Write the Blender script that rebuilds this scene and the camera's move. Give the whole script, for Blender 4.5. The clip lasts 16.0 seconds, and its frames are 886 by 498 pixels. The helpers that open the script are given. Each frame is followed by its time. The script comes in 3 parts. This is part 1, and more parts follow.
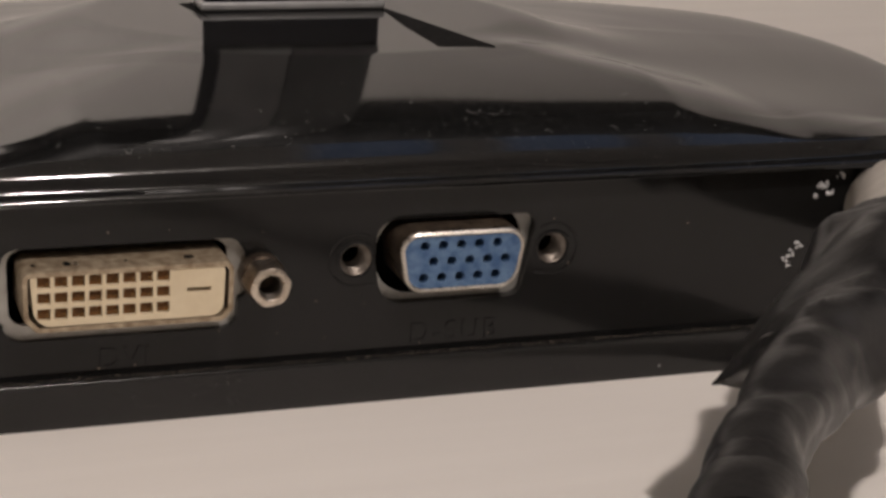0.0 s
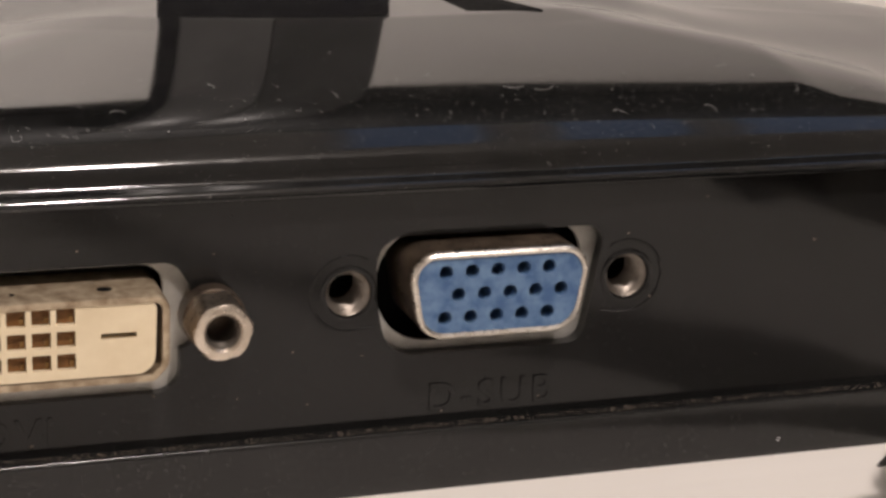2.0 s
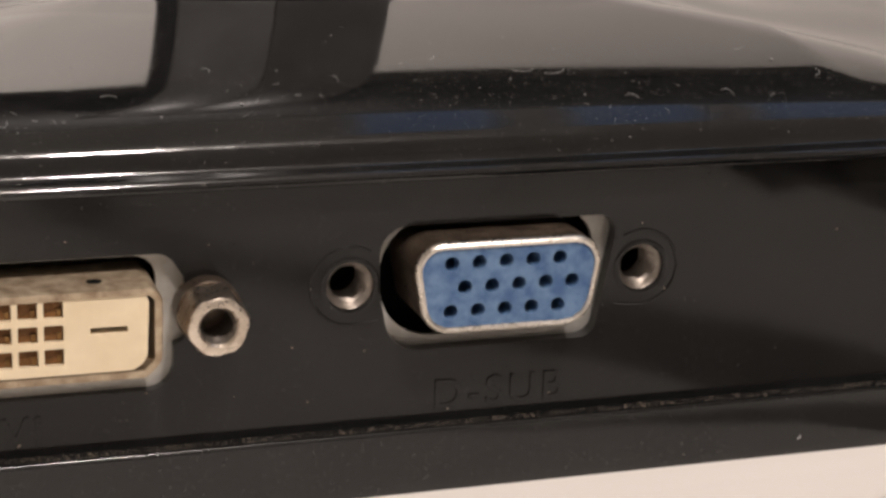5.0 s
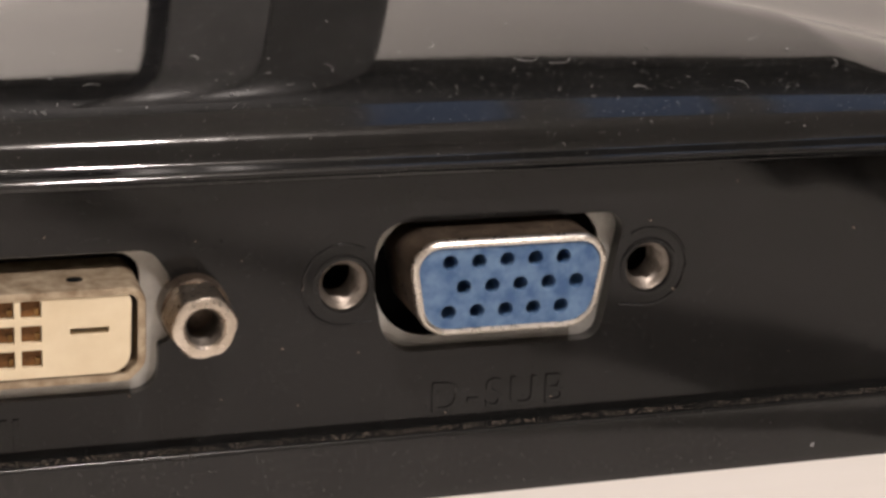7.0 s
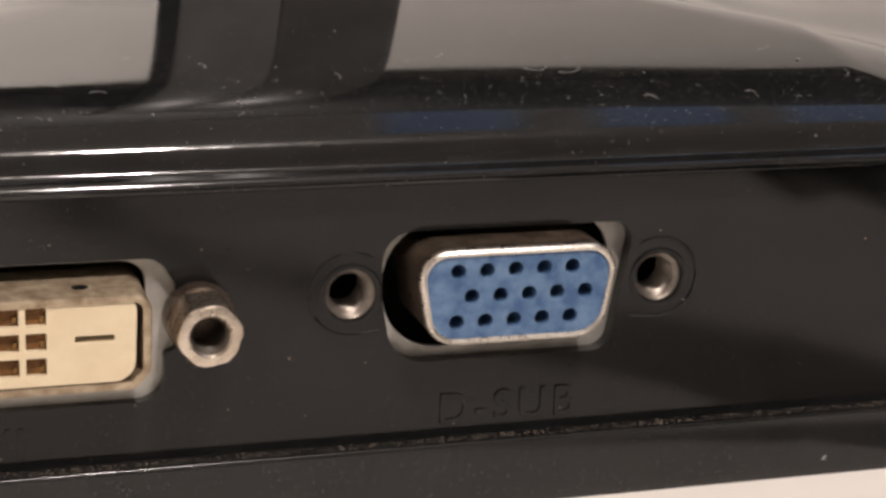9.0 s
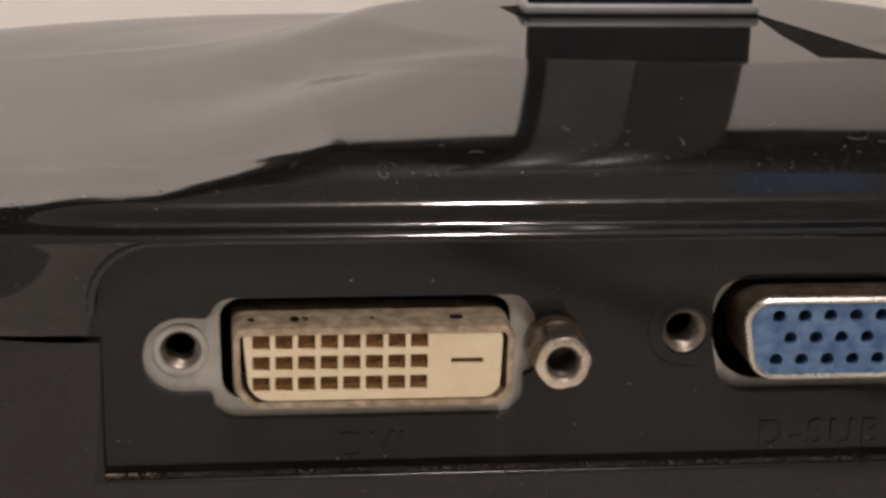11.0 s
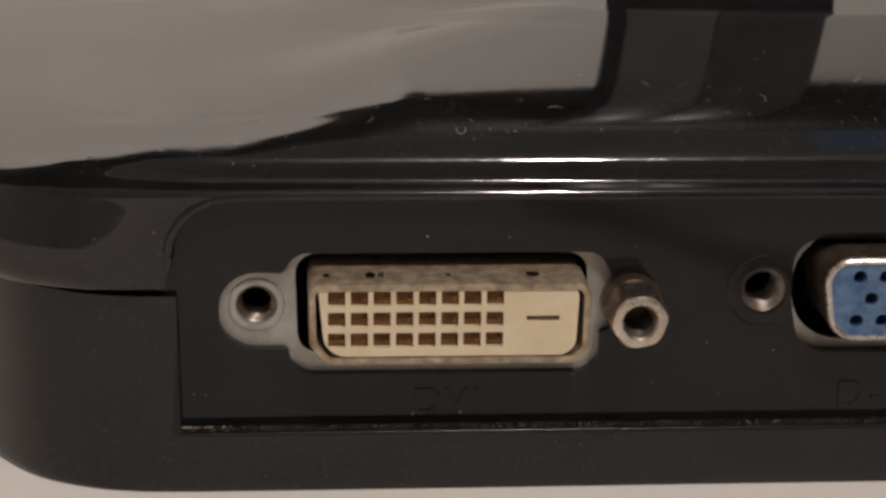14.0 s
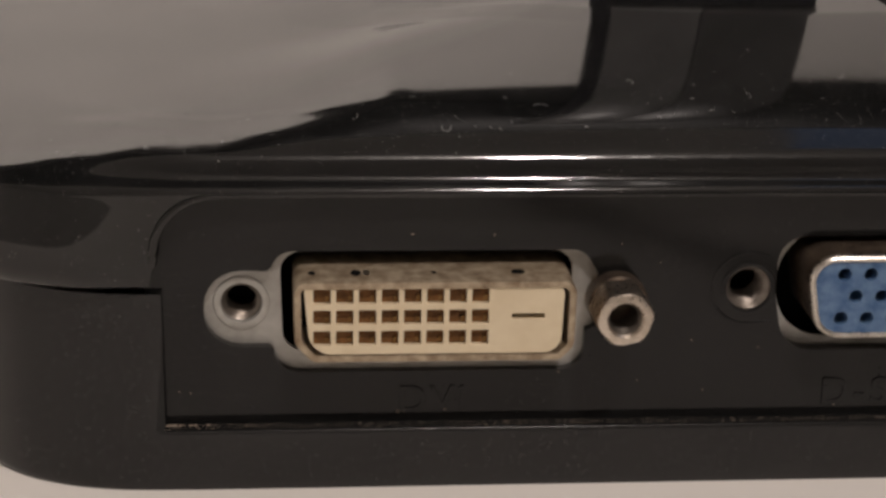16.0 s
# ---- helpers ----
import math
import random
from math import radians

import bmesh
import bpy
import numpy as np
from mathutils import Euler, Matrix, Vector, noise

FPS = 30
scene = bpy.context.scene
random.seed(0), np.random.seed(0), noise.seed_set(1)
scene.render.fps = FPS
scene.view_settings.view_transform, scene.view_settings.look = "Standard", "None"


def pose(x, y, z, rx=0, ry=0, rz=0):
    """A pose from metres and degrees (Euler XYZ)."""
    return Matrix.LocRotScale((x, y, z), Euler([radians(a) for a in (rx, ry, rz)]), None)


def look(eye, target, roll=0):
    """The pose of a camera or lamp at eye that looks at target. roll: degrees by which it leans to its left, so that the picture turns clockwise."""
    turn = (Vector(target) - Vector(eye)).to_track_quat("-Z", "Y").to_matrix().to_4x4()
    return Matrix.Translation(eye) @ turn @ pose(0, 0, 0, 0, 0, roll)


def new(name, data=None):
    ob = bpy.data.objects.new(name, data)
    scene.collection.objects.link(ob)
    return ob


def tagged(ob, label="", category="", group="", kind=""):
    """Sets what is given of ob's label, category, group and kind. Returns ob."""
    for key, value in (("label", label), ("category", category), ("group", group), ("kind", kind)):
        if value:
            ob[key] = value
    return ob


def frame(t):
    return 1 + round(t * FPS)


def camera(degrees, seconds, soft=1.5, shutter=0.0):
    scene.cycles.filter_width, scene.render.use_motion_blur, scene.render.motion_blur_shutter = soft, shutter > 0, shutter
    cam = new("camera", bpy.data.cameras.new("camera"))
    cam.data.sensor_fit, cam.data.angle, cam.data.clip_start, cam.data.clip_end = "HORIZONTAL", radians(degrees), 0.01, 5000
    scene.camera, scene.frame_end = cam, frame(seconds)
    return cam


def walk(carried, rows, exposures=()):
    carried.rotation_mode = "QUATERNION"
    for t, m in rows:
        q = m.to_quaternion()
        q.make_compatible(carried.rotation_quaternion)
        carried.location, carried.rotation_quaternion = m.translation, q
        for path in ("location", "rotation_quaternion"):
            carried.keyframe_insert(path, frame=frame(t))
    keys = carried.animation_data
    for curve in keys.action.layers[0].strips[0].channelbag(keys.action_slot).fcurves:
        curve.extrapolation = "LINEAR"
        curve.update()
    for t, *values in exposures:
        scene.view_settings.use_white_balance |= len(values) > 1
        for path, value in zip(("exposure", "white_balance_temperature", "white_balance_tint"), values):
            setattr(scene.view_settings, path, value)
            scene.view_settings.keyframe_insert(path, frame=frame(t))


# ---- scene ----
import functools
import itertools

MM = 0.001

# ---------------------------------------------------------------- camera and walk
cam = camera(26.0, 16.0, soft=3.0, shutter=0.4)
PATH = [
    (0.0, look((-0.08027, -0.20391, 0.09210), (-0.02913, -0.07128, 0.04421), 3.53)),
    (0.5, look((-0.08167, -0.20336, 0.09391), (-0.03133, -0.07019, 0.04667), 3.25)),
    (1.0, look((-0.08351, -0.19842, 0.09430), (-0.03084, -0.06627, 0.04673), 3.74)),
    (1.5, look((-0.06387, -0.16347, 0.07366), (-0.01477, -0.02834, 0.03090), 2.39)),
    (2.0, look((-0.05522, -0.14659, 0.06657), (-0.00805, -0.01057, 0.02443), 2.11)),
    (2.5, look((-0.05542, -0.14441, 0.06501), (-0.00795, -0.00845, 0.02303), 2.00)),
    (3.0, look((-0.05409, -0.14397, 0.06533), (-0.00701, -0.00800, 0.02296), 2.13)),
    (3.5, look((-0.05412, -0.14395, 0.06576), (-0.00744, -0.00792, 0.02315), 2.15)),
    (4.0, look((-0.05426, -0.14396, 0.06579), (-0.00779, -0.00795, 0.02288), 2.07)),
    (6.5, look((-0.04908, -0.13451, 0.06080), (-0.00364, 0.00244, 0.01981), 1.88)),
    (7.0, look((-0.04932, -0.13442, 0.06356), (-0.00414, 0.00171, 0.01964), 2.22)),
    (7.5, look((-0.04969, -0.13566, 0.06112), (-0.00407, 0.00120, 0.02005), 1.99)),
    (8.0, look((-0.04905, -0.13469, 0.06088), (-0.00292, 0.00217, 0.02037), 2.03)),
    (8.5, look((-0.04886, -0.13474, 0.06100), (-0.00270, 0.00203, 0.02019), 2.19)),
    (9.0, look((-0.04861, -0.13400, 0.06206), (-0.00440, 0.00305, 0.02004), 2.17)),
    (9.5, look((-0.05206, -0.13314, 0.06201), (-0.01066, 0.00477, 0.01996), 2.20)),
    (10.0, look((-0.05035, -0.13197, 0.06170), (-0.01934, 0.00857, 0.01946), 1.53)),
    (12.3, look((-0.05840, -0.19061, 0.09052), (-0.04597, -0.05040, 0.03867), 1.13)),
    (12.5, look((-0.05511, -0.17045, 0.08428), (-0.04358, -0.03087, 0.03056), 0.88)),
    (12.75, look((-0.05296, -0.15376, 0.07523), (-0.04209, -0.01313, 0.02418), 1.05)),
    (13.0, look((-0.05296, -0.15376, 0.07523), (-0.04209, -0.01313, 0.02418), 1.05)),
    (13.5, look((-0.05319, -0.15359, 0.07509), (-0.04144, -0.01280, 0.02467), 1.43)),
    (14.0, look((-0.05336, -0.15383, 0.07549), (-0.04170, -0.01265, 0.02617), 1.21)),
    (14.5, look((-0.05378, -0.15432, 0.07534), (-0.04161, -0.01333, 0.02561), 1.24)),
    (15.0, look((-0.05336, -0.15383, 0.07612), (-0.04127, -0.01306, 0.02576), 1.38)),
    (15.5, look((-0.05348, -0.15371, 0.07611), (-0.04079, -0.01268, 0.02661), 1.62)),
    (16.0, look((-0.05408, -0.15362, 0.07564), (-0.04061, -0.01271, 0.02601), 1.44)),
]
walk(cam, PATH, exposures=[(0.0, 0.06), (1.0, 0.12), (1.5, 0.34), (2.0, 0.64), (3.5, 0.78), (6.5, 0.80), (9.0, 0.84), (10.0, 0.75), (12.3, -0.1), (12.5, -0.1), (13.0, 0.03), (16.0, 0.03)])

# ---------------------------------------------------------------- world and lights
world = bpy.data.worlds.new("room_dim")
scene.world = world
world.use_nodes = True
world.node_tree.nodes["Background"].inputs[0].default_value = (0.9, 0.93, 1.0, 1)
world.node_tree.nodes["Background"].inputs[1].default_value = 0.02


def lamp(name, kind, m, energy, color, **kw):
    d = bpy.data.lights.new(name, kind)
    d.energy, d.color = energy, color
    for k, v in kw.items():
        if k == "size":
            d.size = v
        elif k == "size_y":
            d.shape, d.size_y = "RECTANGLE", v
        elif k == "radius":
            d.shadow_soft_size = v
    ob = new(name, d)
    ob.matrix_world = m
    return ob


WARM = (1.0, 0.88, 0.82)
# ceiling fitting behind the camera, throwing most of its light down and a little up, and an added fill without a
# fitting that brightens the far wall
lamp("ceiling_bulb", "AREA", pose(0.18, -0.85, 1.50), 17.0, WARM, size=0.07)
lamp("ceiling_bulb_upward", "POINT", pose(0.18, -0.85, 1.54), 7.0, WARM, radius=0.05)
lamp("far_wall_fill", "AREA", look((-0.55, 0.75, 1.55), (-0.65, 1.6, 0.75)), 20.5, WARM, size=1.4, size_y=0.3)


# ---------------------------------------------------------------- materials
def nodes_of(name):
    m = bpy.data.materials.new(name)
    m.use_nodes = True
    nt = m.node_tree
    return m, nt, nt.nodes["Principled BSDF"]


def noise_node(nt, scale, detail=4.0, rough=0.6, stretch=None):
    tc = nt.nodes.new("ShaderNodeTexCoord")
    mp = nt.nodes.new("ShaderNodeMapping")
    if stretch:
        mp.inputs["Scale"].default_value = stretch
    n = nt.nodes.new("ShaderNodeTexNoise")
    n.inputs["Scale"].default_value = scale
    n.inputs["Detail"].default_value = detail
    n.inputs["Roughness"].default_value = rough
    nt.links.new(tc.outputs["Object"], mp.inputs[0])
    nt.links.new(mp.outputs[0], n.inputs["Vector"])
    return n


def ramp(nt, src, stops):
    r = nt.nodes.new("ShaderNodeValToRGB")
    e = r.color_ramp.elements
    while len(e) < len(stops):
        e.new(0.5)
    for el, (p, c) in zip(e, stops):
        el.position = p
        el.color = (*c, 1) if len(c) == 3 else c
    nt.links.new(src, r.inputs[0])
    return r


def grey(v):
    return (v, v, v)


def surface(name, c0, c1, scale, rough, metal=0.0, bump=0.0, bump_scale=None, ior=1.5, spread=(0.35, 0.65), stretch=None, coat=0.0):
    """Two colours mixed by noise, roughness (low, high) by a finer noise, and a little relief (depth in metres)."""
    m, nt, b = nodes_of(name)
    n1 = noise_node(nt, scale, 5.0, 0.6, stretch)
    r1 = ramp(nt, n1.outputs["Fac"], [(spread[0], c0), (spread[1], c1)])
    nt.links.new(r1.outputs[0], b.inputs["Base Color"])
    n2 = noise_node(nt, (bump_scale or scale * 4), 3.0, 0.6, stretch)
    r2 = ramp(nt, n2.outputs["Fac"], [(0.3, grey(rough[0])), (0.7, grey(rough[1]))])
    nt.links.new(r2.outputs[0], b.inputs["Roughness"])
    b.inputs["Metallic"].default_value = metal
    b.inputs["IOR"].default_value = ior
    b.inputs["Coat Weight"].default_value = coat
    b.inputs["Coat Roughness"].default_value = 0.03
    if bump:
        bp = nt.nodes.new("ShaderNodeBump")
        bp.inputs["Strength"].default_value = 1.0
        bp.inputs["Distance"].default_value = bump
        nt.links.new(n2.outputs["Fac"], bp.inputs["Height"])
        nt.links.new(bp.outputs[0], b.inputs["Normal"])
    return m


M_GLOSS = surface("piano_black_plastic", grey(0.004), grey(0.008), 260, (0.05, 0.095), ior=1.55)
def add_fine_dust(m, amount, scale=5200, cut=(0.66, 0.74)):
    """A veil of specks too fine to be pieces of their own, over what colour the material has."""
    nt = m.node_tree
    b = nt.nodes["Principled BSDF"]
    old = b.inputs["Base Color"].links[0].from_socket
    n = noise_node(nt, scale, 2.0, 0.5)
    big = noise_node(nt, 90, 3.0, 0.6)
    r = ramp(nt, n.outputs["Fac"], [(cut[0], grey(0.0)), (cut[1], grey(1.0))])
    r2 = ramp(nt, big.outputs["Fac"], [(0.3, grey(0.15)), (0.7, grey(1.0))])
    mul = nt.nodes.new("ShaderNodeMath")
    mul.operation = "MULTIPLY"
    nt.links.new(r.outputs[0], mul.inputs[0])
    nt.links.new(r2.outputs[0], mul.inputs[1])
    mix = nt.nodes.new("ShaderNodeMix")
    mix.data_type = "RGBA"
    nt.links.new(mul.outputs[0], mix.inputs["Factor"])
    nt.links.new(old, mix.inputs["A"])
    mix.inputs["B"].default_value = (amount, amount * 0.96, amount * 0.92, 1)
    nt.links.new(mix.outputs["Result"], b.inputs["Base Color"])


add_fine_dust(M_GLOSS, 0.32, 5200, (0.69, 0.76))
M_HOUSING = surface("satin_black_housing", grey(0.006), grey(0.010), 60, (0.42, 0.52), ior=1.4)
M_TRAY = surface("satin_black_plastic", grey(0.007), grey(0.011), 300, (0.13, 0.18), ior=1.47)
M_PANEL = surface("port_panel_black_plastic", grey(0.006), grey(0.009), 220, (0.10, 0.14), ior=1.40)
add_fine_dust(M_PANEL, 0.035, 4200, (0.64, 0.74))
add_fine_dust(M_TRAY, 0.05, 4200, (0.64, 0.74))
M_DESK = surface("white_desk_laminate", (0.755, 0.72, 0.675), (0.78, 0.745, 0.70), 22, (0.45, 0.55), stretch=(1, 9, 1), bump=0.000004, bump_scale=900)
M_WALL = surface("white_wall_paint", (0.74, 0.72, 0.69), (0.80, 0.78, 0.75), 3, (0.8, 0.9), bump=0.0002, bump_scale=300)
M_FLOOR = surface("grey_floor", grey(0.20), grey(0.28), 4, (0.4, 0.6))
M_STEEL = surface("tarnished_nickel", (0.52, 0.43, 0.31), (0.25, 0.185, 0.12), 700, (0.28, 0.5), metal=0.55, bump=0.00002, bump_scale=1800)
M_DARKSHELL = surface("tarnish_and_shade_metal", (0.17, 0.13, 0.095), (0.06, 0.045, 0.035), 420, (0.25, 0.42), metal=0.7, bump=0.00001, bump_scale=2000)
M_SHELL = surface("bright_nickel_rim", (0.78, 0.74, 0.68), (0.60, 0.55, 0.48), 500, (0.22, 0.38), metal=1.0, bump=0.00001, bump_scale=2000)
M_FLANGE = surface("dull_zinc_plate", (0.36, 0.35, 0.32), (0.46, 0.45, 0.42), 500, (0.42, 0.6), metal=0.6, bump=0.00001, bump_scale=2500)
M_BRASS = surface("nickel_jackscrew", (0.72, 0.64, 0.55), (0.50, 0.43, 0.35), 600, (0.22, 0.4), metal=1.0, bump=0.00001, bump_scale=2500)
M_CREAM = surface("ivory_plastic", (0.66, 0.55, 0.375), (0.72, 0.615, 0.435), 350, (0.38, 0.5), bump=0.00001, bump_scale=2500)
M_BLUE = surface("blue_plastic", (0.044, 0.102, 0.225), (0.122, 0.210, 0.35), 800, (0.36, 0.5), bump=0.00002, bump_scale=1500)
# near-black stands in for the shade deep in holes, sockets and notches
M_SHADE_BLACK = surface("painted_shade_black", grey(0.004), grey(0.008), 300, (0.6, 0.8), ior=1.12)
M_THREAD = surface("bright_thread_nickel", (0.24, 0.215, 0.19), (0.13, 0.11, 0.09), 500, (0.34, 0.48), metal=0.8)
M_COPPER = surface("gilt_contact", (0.26, 0.15, 0.06), (0.16, 0.09, 0.035), 900, (0.35, 0.5), metal=1.0)
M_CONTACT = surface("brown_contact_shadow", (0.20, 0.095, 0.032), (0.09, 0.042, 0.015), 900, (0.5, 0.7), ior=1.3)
M_TAPE = surface("black_insulating_tape", (0.014, 0.0135, 0.0135), (0.026, 0.025, 0.024), 160, (0.30, 0.42), ior=1.38, bump=0.00016, bump_scale=260)
M_CABLE = surface("black_cable_rubber", grey(0.010), grey(0.018), 200, (0.35, 0.5), bump=0.00004, bump_scale=800)
M_COLLAR = surface("grey_plug_collar", (0.42, 0.39, 0.34), (0.54, 0.50, 0.45), 250, (0.4, 0.55), bump=0.00005, bump_scale=700)
M_GLUE = surface("white_glue_residue", grey(0.45), grey(0.7), 500, (0.4, 0.6), bump=0.0001, bump_scale=900)
M_DUST = surface("pale_dust", grey(0.22), grey(0.42), 900, (0.8, 0.95))
M_GRIME = surface("brown_seam_grime", (0.16, 0.12, 0.09), (0.30, 0.25, 0.20), 900, (0.8, 0.95))
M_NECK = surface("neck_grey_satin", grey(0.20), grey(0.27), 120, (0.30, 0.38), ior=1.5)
M_NECKDARK = surface("neck_satin_painted_dim", grey(0.08), grey(0.12), 120, (0.30, 0.38), ior=1.5)
M_COLLARBLACK = surface("navy_black_gloss", (0.006, 0.006, 0.010), (0.009, 0.009, 0.014), 120, (0.08, 0.14))



# ---------------------------------------------------------------- mesh helpers
def part(name, bm, material, parent=None, label="", smooth=True):
    """Link a bmesh, made in millimetres, as one mesh object."""
    bmesh.ops.recalc_face_normals(bm, faces=bm.faces)
    bmesh.ops.scale(bm, vec=(MM, MM, MM), verts=bm.verts)
    me = bpy.data.meshes.new(name)
    bm.to_mesh(me)
    bm.free()
    for p in me.polygons:
        p.use_smooth = smooth
    if smooth:
        me.set_sharp_from_angle(angle=radians(38))
    me.materials.append(material)
    ob = new(name, me)
    ob.parent = parent
    if label:
        tagged(ob, label)
    return ob


def thing(name, label, category, kind="", at=(0, 0, 0), group=""):
    ob = new(name)
    ob.location = Vector(at) * MM
    ob.empty_display_size = 0.01
    return tagged(ob, label, category, group, kind)


def box(bm, x0, x1, y0, y1, z0, z1, bevel=0.0, seg=2):
    g = bmesh.ops.create_cube(bm, size=1.0)
    vs = g["verts"]
    bmesh.ops.scale(bm, vec=(x1 - x0, y1 - y0, z1 - z0), verts=vs)
    bmesh.ops.translate(bm, vec=((x0 + x1) / 2, (y0 + y1) / 2, (z0 + z1) / 2), verts=vs)
    if bevel:
        es = list({e for v in vs for e in v.link_edges})
        bmesh.ops.bevel(bm, geom=es, offset=bevel, segments=seg, affect="EDGES", profile=0.5)
    return bm


def bridge(bm, a, b, closed=True):
    n = len(a)
    for i in range(n if closed else n - 1):
        j = (i + 1) % n
        bm.faces.new((a[i], a[j], b[j], b[i]))


def loop3(bm, pts):
    return [bm.verts.new(p) for p in pts]


def prism(bm, loops, cap_first=True, cap_last=True):
    """Loft a row of closed point loops of equal length."""
    rings = [loop3(bm, l) for l in loops]
    for a, b in zip(rings, rings[1:]):
        bridge(bm, a, b)
    if cap_first:
        bm.faces.new(rings[0])
    if cap_last:
        bm.faces.new(rings[-1])
    return rings


def rounded_poly(pts, radii, seg=6):
    """A closed 2D polygon with rounded corners."""
    out = []
    n = len(pts)
    for i, p in enumerate(pts):
        p = Vector(p)
        a = (Vector(pts[i - 1]) - p)
        b = (Vector(pts[(i + 1) % n]) - p)
        r = radii[i] if isinstance(radii, (list, tuple)) else radii
        if r <= 0:
            out.append(p)
            continue
        a.normalize()
        b.normalize()
        ang = math.acos(max(-1, min(1, a.dot(b))))
        d = r / math.tan(ang / 2)
        ctr = p + (a + b).normalized() * (r / math.sin(ang / 2))
        s, e = p + a * d - ctr, p + b * d - ctr
        t0 = math.atan2(s.y, s.x)
        dt = (math.atan2(e.y, e.x) - t0 + math.pi) % (2 * math.pi) - math.pi
        for k in range(seg + 1):
            t = t0 + dt * k / seg
            out.append(ctr + r * Vector((math.cos(t), math.sin(t))))
    return out


def circle2(cx, cz, r, n=28, start=0.0):
    return [Vector((cx + r * math.cos(start + 2 * math.pi * k / n), cz + r * math.sin(start + 2 * math.pi * k / n))) for k in range(n)]


def at_y(loop, y):
    return [(p.x, y, p.y) for p in loop]


def inset(loop, d):
    """Move a convex-ish closed 2D loop inwards by d."""
    n = len(loop)
    area = sum(loop[i].x * loop[(i + 1) % n].y - loop[(i + 1) % n].x * loop[i].y for i in range(n))
    s = 1 if area > 0 else -1
    out = []
    for i in range(n):
        t = (loop[(i + 1) % n] - loop[i - 1])
        if t.length < 1e-9:
            out.append(loop[i].copy())
            continue
        t.normalize()
        out.append(loop[i] + s * d * Vector((-t.y, t.x)))
    return out


def plate(bm, outer, holes, y_front, y_back):
    """A flat plate in the xz plane with holes through it."""
    for y in (y_front, y_back):
        es = []
        for lp in [outer] + holes:
            vs = loop3(bm, at_y(lp, y))
            es += [bm.edges.new((vs[i], vs[(i + 1) % len(vs)])) for i in range(len(vs))]
        bmesh.ops.triangle_fill(bm, use_beauty=True, use_dissolve=False, edges=es)
    for lp in [outer] + holes:
        prism(bm, [at_y(lp, y_front), at_y(lp, y_back)], False, False)
    bmesh.ops.remove_doubles(bm, verts=bm.verts, dist=0.001)


def tube(bm, path, radii, n=20, flat=1.0, wobble=0.0, seed=0):
    """A closed tube along a smooth path."""
    rnd = random.Random(seed)
    pts = [Vector(p) for p in path]
    rings = []
    up = Vector((0, 0, 1))
    for i, p in enumerate(pts):
        t = (pts[min(i + 1, len(pts) - 1)] - pts[max(i - 1, 0)]).normalized()
        u = t.cross(up).normalized()
        v = u.cross(t)
        ring = []
        for k in range(n):
            a = 2 * math.pi * k / n
            w = 1 + wobble * noise.noise(Vector((p.x * 0.16 + math.cos(a) * 0.9, p.y * 0.16 + seed, p.z * 0.2 + math.sin(a) * 0.9)))
            ring.append(p + (u * math.cos(a) + v * math.sin(a) * flat) * radii[i] * w)
        rings.append(ring)
    prism(bm, rings)


def smooth_path(pts, n):
    """Catmull-Rom through the points."""
    P = [Vector(p) for p in pts]
    P = [2 * P[0] - P[1]] + P + [2 * P[-1] - P[-2]]
    out = []
    for k in range(n):
        s = k / (n - 1) * (len(P) - 3)
        i = min(int(s), len(P) - 4)
        t = s - i
        a, b, c, d = P[i:i + 4]
        out.append(0.5 * (2 * b + (c - a) * t + (2 * a - 5 * b + 4 * c - d) * t * t + (3 * b - a - 3 * c + d) * t ** 3))
    return out


# ---------------------------------------------------------------- room
def slab(name, label, m, *b):
    bm = bmesh.new()
    box(bm, *[v * 1000 for v in b])
    return tagged(part(name, bm, m, smooth=False), label, name.split("_")[0], kind="structure")


slab("floor", "grey floor under the desk", M_FLOOR, -2.0, 2.0, -2.6, 1.6, -0.84, -0.74)
slab("ceiling", "plain white painted ceiling", M_WALL, -2.0, 2.0, -2.6, 1.6, 1.70, 1.80)
slab("wall_north", "plain white painted wall", M_WALL, -2.1, 2.1, 1.6, 1.7, -0.84, 1.8)
slab("wall_south", "plain white painted wall", M_WALL, -2.1, 2.1, -2.7, -2.6, -0.84, 1.8)
slab("wall_west", "plain white painted wall", M_WALL, -2.1, -2.0, -2.6, 1.6, -0.84, 1.8)
slab("wall_east", "plain white painted wall", M_WALL, 2.0, 2.1, -2.6, 1.6, -0.84, 1.8)

# unseen glowing panes, added so that the cover's rim mirrors a blue strip
M_GLOW_PANE, _nt, _b = nodes_of("blue_glow_pane")
_b.inputs["Base Color"].default_value = (0.1, 0.13, 0.2, 1)
_b.inputs["Emission Color"].default_value = (0.34, 0.44, 0.68, 1)
_b.inputs["Emission Strength"].default_value = 0.55
for k, (xa, xb) in enumerate(((0.45, 0.60), (0.70, 0.85), (0.93, 1.7))):
    bm = bmesh.new()
    box(bm, xa * 1000, xb * 1000, -260, 330, 1690, 1699)
    tagged(part("blue_pane_%d" % (k + 1), bm, M_GLOW_PANE, None, "", False), "unseen overhead pane with an added dull blue glow", "window", kind="structure")

desk = thing("desk", "white laminate desk with a smooth matt top", "desk", at=(0, 0, -740))
bm = bmesh.new()
box(bm, -700, 700, -420, 380, 712, 740, 2.0)
part("tabletop", bm, M_DESK, desk)
for sx, sy in itertools.product((-650, 650), (-380, 340)):
    bm = bmesh.new()
    box(bm, sx - 20, sx + 20, sy - 20, sy + 20, 0, 711.9, 2)
    part("leg", bm, M_DESK, desk)

